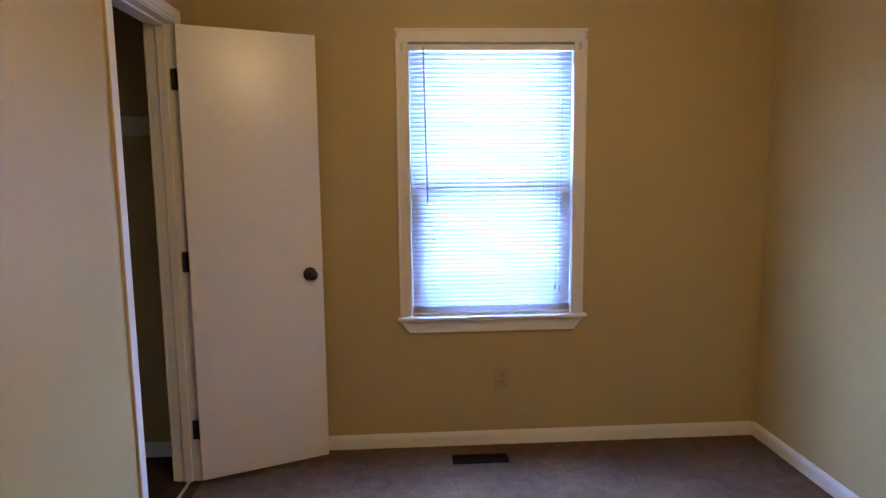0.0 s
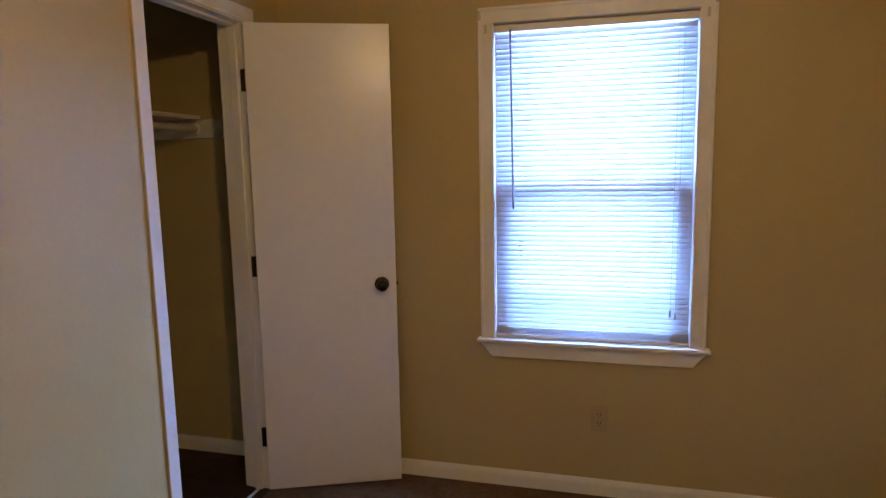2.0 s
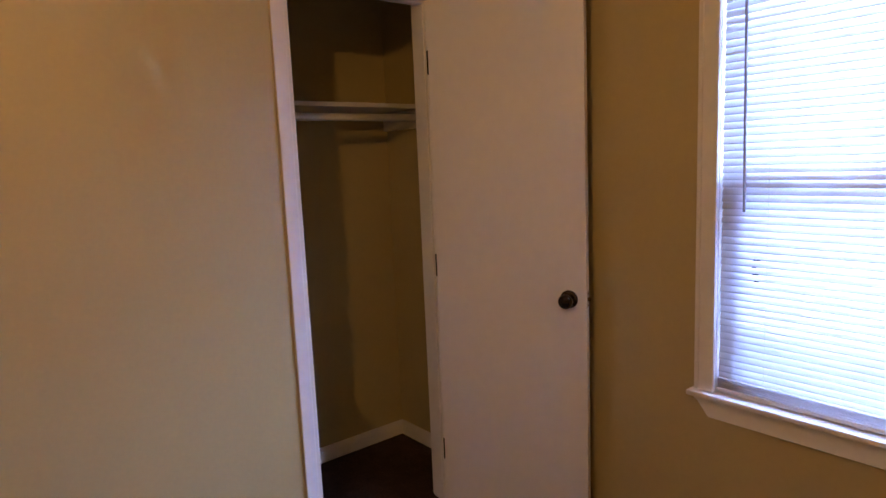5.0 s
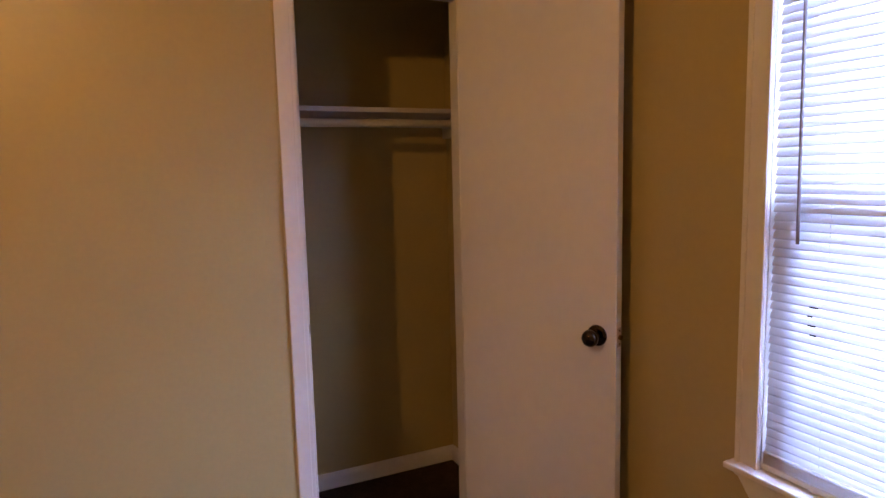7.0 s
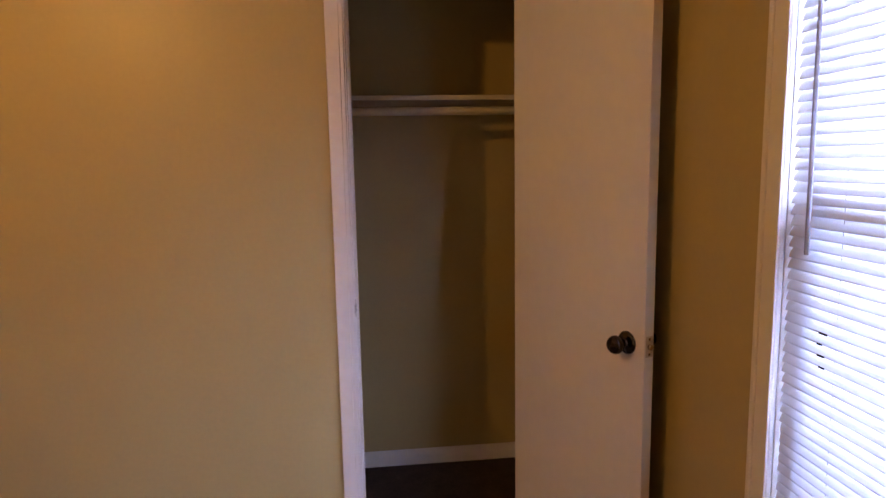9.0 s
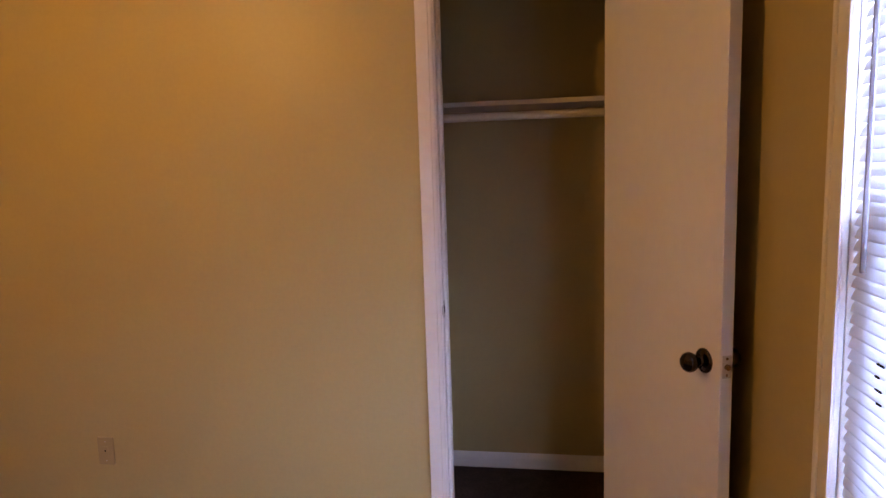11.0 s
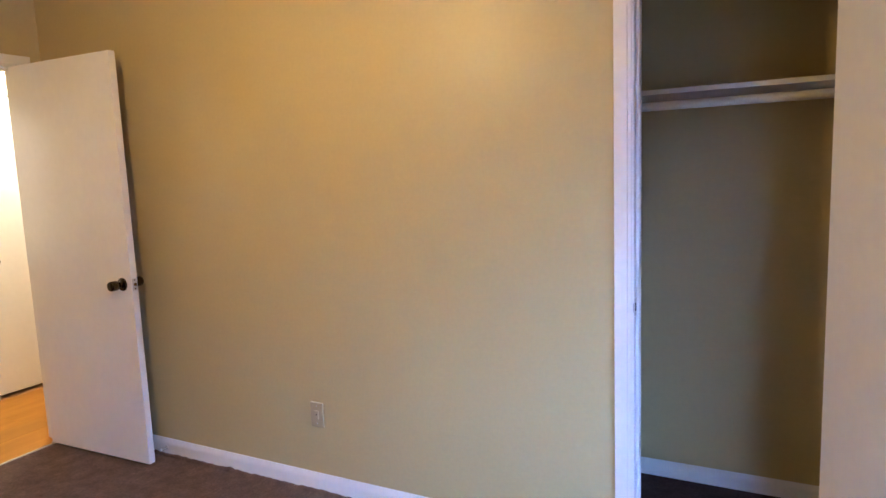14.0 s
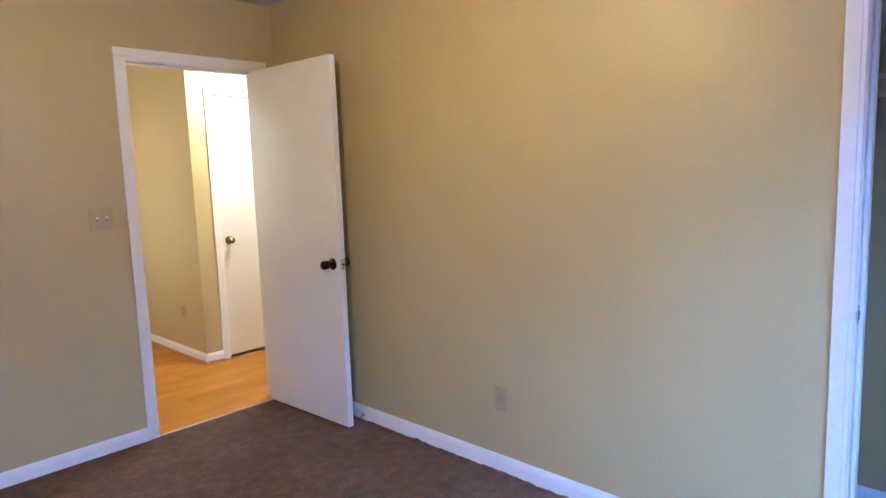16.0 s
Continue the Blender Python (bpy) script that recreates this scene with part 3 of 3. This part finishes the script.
def blind():
    x0, x1, y = V0 + 0.002, V1 - 0.002, NY + 0.010
    xc = (x0 + x1) / 2
    o = thing("venetian_blind", (xc, y, VT), "white vinyl venetian blind lowered with slats nearly closed", "blind")
    L = x1 - x0
    part("headrail", one((-L / 2, -0.013, -0.036), (L / 2, 0.013, -0.009), 0.002), VINYL, o)
    bottom = VB + 0.014
    part("bottom_rail", one((-L / 2, -0.013, bottom - 0.010 - VT), (L / 2, 0.013, bottom + 0.004 - VT), 0.004, 3), VINYL, o)
    me = slat_mesh(L - 0.006)
    pitch = 0.0212
    z = VT - 0.0520
    rng = random.Random(4)
    while z > bottom + 0.041:
        s = new("slat", me)
        s.parent = o
        tilt = 62 if z > 0.905 else 76
        s.location = (rng.uniform(-0.001, 0.001), 0, z - VT)
        s.rotation_euler = (radians(tilt + rng.uniform(-1.5, 1.5)), radians(rng.uniform(-0.05, 0.05)), 0)
        z -= pitch
    for i in range(9):
        # the last slats lie stacked on the bottom rail
        s = new("slat", me)
        s.parent = o
        s.location = (rng.uniform(-0.001, 0.001), rng.uniform(-0.001, 0.001), bottom + 0.006 + 0.0036 * i - VT)
        s.rotation_euler = (radians(rng.uniform(4, 14)), radians(rng.uniform(-0.08, 0.08)), 0)
    for x in (-L / 2 + 0.138, 0.0, L / 2 - 0.138):
        for dy in (-0.0012, 0.0075):
            part("ladder_cord", rod((x, dy, -0.03), (x, dy, bottom - VT), 0.0007, 6), CORD, o)
        part("rail_clip", one((x - 0.010, -0.0145, bottom - 0.011 - VT), (x + 0.010, 0.0145, bottom + 0.005 - VT), 0.001), VINYL, o)
    for x, zz, w in ((0.152, 1.1182, 0.020), (0.148, 1.0970, 0.012), (0.150, 1.0758, 0.018), (0.156, 1.0546, 0.014)):
        # nicks in the edges of four slats
        part("slat_nick", one((x - xc, -0.0082, zz - VT), (x + w - xc, -0.0050, zz + 0.0030 - VT)), SLOT, o, "dark nick in a slat edge")
    wand = part("tilt_wand", rod((0.119 - xc, -0.0205, -0.028), (0.130 - xc, -0.026, 1.262 - VT), 0.0042, 6), WANDM, o, "clear grey hexagonal tilt wand")
    part("wand_hook", rod((0.119 - xc, -0.012, -0.018), (0.119 - xc, -0.0205, -0.032), 0.002, 6), STEEL, wand)
    for x, z in ((L / 2 - 0.075, 0.845), (L / 2 - 0.055, 0.835)):
        cord = part("lift_cord", rod((x + 0.006, -0.0135, -0.028), (x, -0.0135, z - VT), 0.0006, 6), CORD, o)
        tassel = turned([(0, 0.030), (0.0025, 0.030), (0.0035, 0.024), (0.0065, 0.003), (0.006, 0), (0, 0)], Matrix.Translation((x, -0.0135, z - 0.03 - VT)), 12)
        part("tassel", tassel, TASSEL, cord, "small grey plastic tassel", smooth=True)
    return o


blind()


def bracket(x, z, big):
    """A small folded metal clip for a curtain rod, screwed to the casing."""
    o = thing("curtain_rod_bracket", (x, NY - (0.019 if big else 0.014), z), "small metal curtain rod bracket on the window casing", "bracket", group="curtain rod brackets")
    part("plate", one((-0.006, -0.002, -0.018), (0.006, 0.0, 0.018), 0.0008), STEEL, o)
    part("hook", one((-0.005, -0.014 if big else -0.008, 0.004), (0.005, -0.002, 0.009), 0.0015), STEEL, o)
    part("screw", rod((0, -0.001, -0.010), (0, -0.0035, -0.010), 0.003, 8), STEEL, o)
    return o


bracket(V0 - 0.057, 2.062, True)
bracket(V1 + 0.057, 2.062, True)
bracket(V0 - 0.032, 2.008, False)
bracket(V1 + 0.030, 2.012, False)


# ---- outlets, switch, register, door stop ----
def outlet(m, label):
    """A duplex outlet; own axes x across, y out of the wall, z up."""
    o = thing("wall_outlet", m, label, "outlet")
    part("cover_plate", one((-0.035, 0, -0.0575), (0.035, 0.0075, 0.0575), 0.0035, 3), IVORY, o)
    for dz in (-0.0195, 0.0195):
        r = part("receptacle", one((-0.0165, 0.007, dz - 0.0135), (0.0165, 0.0095, dz + 0.0135), 0.005, 3), IVORY, o)
        for lo, hi in (((-0.0082, 0.0090, dz - 0.002), (-0.0052, 0.0099, dz + 0.009)), ((0.0052, 0.0090, dz - 0.001), (0.0082, 0.0099, dz + 0.008))):
            part("slot", one(lo, hi), SLOT, r)
        part("slot", rod((0, 0.0090, dz - 0.007), (0, 0.0099, dz - 0.0075), 0.0032, 8), SLOT, r)
    part("screw", rod((0, 0.006, 0), (0, 0.0085, 0), 0.003, 8), IVORY, o)
    return o


def facing(x, y, z, yaw):
    return pose(x, y, z, 0, 0, yaw)


outlet(facing(0.498, NY, 0.350, 180), "ivory duplex outlet on the tan wall")
outlet(facing(HX, -1.855, 0.367, -90), "ivory duplex outlet on the hall wall")


def jack_plate():
    o = thing("wall_jack", facing(WX, 1.336, 0.366, -90), "almond wall plate with a cable jack", "wall plate")
    part("cover_plate", one((-0.035, 0, -0.0575), (0.035, 0.0075, 0.0575), 0.0035, 3), ALMOND, o)
    part("jack", one((-0.011, 0.007, -0.020), (0.011, 0.011, 0.020), 0.002), ALMOND, o)
    part("jack_hole", rod((0, 0.010, 0.002), (0, 0.0116, 0.002), 0.004, 10), SLOT, o)
    for dz in (-0.04, 0.04):
        part("screw", rod((0, 0.006, dz), (0, 0.0086, dz), 0.003, 8), STEEL, o)


jack_plate()


def light_switch():
    o = thing("light_switch", facing(0.121, SY, 1.235, 0), "ivory double light switch plate", "light switch")
    part("cover_plate", one((-0.058, 0, -0.057), (0.058, 0.0055, 0.057), 0.003, 3), SWITCHP, o)
    for x in (-0.023, 0.023):
        part("switch_slot", one((x - 0.0045, 0.005, -0.0095), (x + 0.0045, 0.0062, 0.0095)), SLOT, o)
        bm = one((x - 0.0042, 0.0, -0.006), (x + 0.0042, 0.016, 0.006), 0.001)
        bmesh.ops.transform(bm, matrix=Matrix.Translation((0, 0.003, 0.001)) @ Matrix.Rotation(radians(25), 4, "X"), verts=bm.verts)
        part("toggle", bm, VINYL, o, "white switch toggle")
        for dz in (-0.030, 0.030):
            part("screw", rod((x, 0.005, dz), (x, 0.0066, dz), 0.003, 8), STEEL, o)


light_switch()


def register():
    o = thing("floor_register", (0.368, 3.415, 0), "dark brown metal floor register let into the carpet", "vent")
    w, d = 0.138, 0.046
    part("frame", boxes(((-w, -d, -0.002), (w, -d + 0.014, 0.005)), ((-w, d - 0.014, -0.002), (w, d, 0.005)), ((-w, -d + 0.014, -0.002), (-w + 0.014, d - 0.014, 0.005)), ((w - 0.014, -d + 0.014, -0.002), (w, d - 0.014, 0.005))), VENTM, o)
    part("damper", one((-w + 0.014, -d + 0.014, -0.004), (w - 0.014, d - 0.014, 0.0012)), SLOT, o)
    me = mesh_of("louvre", one((-0.0016, -d + 0.014, -0.003), (0.0016, d - 0.014, 0.004)), VENTM)
    for i in range(26):
        s = new("louvre", me)
        s.parent = o
        s.location = (-w + 0.020 + i * (2 * w - 0.040) / 25, 0, 0.0005)
        s.rotation_euler = (0, radians(25), 0)


register()


def spring_stop():
    o = thing("door_stop_spring", (WX + 0.013, 0.33, 0.042), "small white spring door stop on the baseboard", "door stop")
    part("base", rod((0, 0, 0), (0.007, 0, 0), 0.010, 12), STEEL, o)
    bm = bmesh.new()
    prev = None
    turns, n = 9, 9 * 10
    for i in range(n + 1):
        a = 2 * math.pi * turns * i / n
        x = 0.006 + 0.030 * i / n
        ring = [bm.verts.new((x + 0.0011 * math.cos(k * math.pi / 2), (0.0055 + 0.0011 * math.sin(k * math.pi / 2)) * math.cos(a), (0.0055 + 0.0011 * math.sin(k * math.pi / 2)) * math.sin(a))) for k in range(4)]
        if prev:
            for k in range(4):
                bm.faces.new((prev[k], prev[(k + 1) % 4], ring[(k + 1) % 4], ring[k]))
        prev = ring
    part("spring", bm, STEEL, o, smooth=True)
    part("tip", rod((0.034, 0, 0), (0.046, 0, 0), 0.0075, 12), VINYL, o, "white rubber tip")


spring_stop()


# ---- closet fittings ----
def closet_shelf():
    front = -1.385
    o = thing("closet_shelf", (CB, CS, 1.696), "off-white painted wooden closet shelf on cleats", "shelf")
    loc = lambda lo, hi, bev=0.0015: one([a - b for a, b in zip(lo, (CB, CS, 1.696))], [a - b for a, b in zip(hi, (CB, CS, 1.696))], bev)
    part("shelf_board", loc((CB, CS, 1.689), (front, NY - 0.001, 1.708)), SHELFP, o)
    part("cleat", loc((CB, NY - 0.020, 1.600), (WX - T - 0.02, NY - 0.001, 1.688)), SHELFP, o)
    part("cleat", loc((CB, CS, 1.600), (WX - T - 0.02, CS + 0.019, 1.688)), SHELFP, o)
    r = thing("closet_rod", (-1.40, CS, 1.646), "off-white painted round clothes rod", "clothes rod")
    part("pole", rod((0, 0.019, 0), (0, NY - CS - 0.020, 0), 0.0165, 20), SHELFP, r, smooth=True)
    part("rod_cup", rod((0, NY - CS - 0.0205, 0), (0, NY - CS - 0.030, 0), 0.026, 20), SHELFP, r)
    part("rod_cup", rod((0, 0.0195, 0), (0, 0.030, 0), 0.026, 20), SHELFP, r)


closet_shelf()


# ---- ceiling lights ----
def ceiling_light(x, y, z):
    o = thing("ceiling_light", (x, y, H), "small brass ceiling light with a bare bulb", "ceiling light")
    part("canopy", turned([(0, 0), (0.065, 0), (0.065, -0.008), (0.05, -0.024), (0.014, -0.030), (0, -0.030)], Matrix(), 28), BRASS, o, smooth=True)
    part("stem", rod((0, 0, -0.029), (0, 0, z + 0.085 - H), 0.008, 12), BRASS, o)
    part("socket", rod((0, 0, z + 0.088 - H), (0, 0, z + 0.062 - H), 0.020, 16), BRASS, o)


ceiling_light(0.455, 1.59, 2.19)
ceiling_light(-1.38, -1.04, 2.25)

# ---- hall floor boards ----
hall_floor = structure("hall_floor", one((-2.4, -3.2, -0.0215), (0.35, SY - T, -0.012)), WOODT, "orange oak laminate boards in the hall", "floor")
BW, BL = 0.19, 1.22
plank_meshes = {}


def plank(x0, x1, y):
    """A board between x0 and x1; boards of one length share their mesh."""
    key = round(x1 - x0, 3)
    if key not in plank_meshes:
        plank_meshes[key] = mesh_of("plank", one((0, 0.0004, -0.010), (key - 0.0008, BW - 0.0004, 0.0), 0.0008, 1), PLANK)
    p = new("plank", plank_meshes[key])
    p.parent = hall_floor
    p.location = (x0, y, -0.002)


row, yy = 0, SY - T - BW
while yy > -3.2:
    west = -2.4 if yy > HY - 0.01 else HX
    xx = -2.4 - (row * 0.47) % BL
    while xx < 0.35:
        a, b = max(xx, west), min(xx + BL, 0.35)
        if b - a > 0.02:
            plank(a, b, yy)
        xx += BL
    yy -= BW
    row += 1
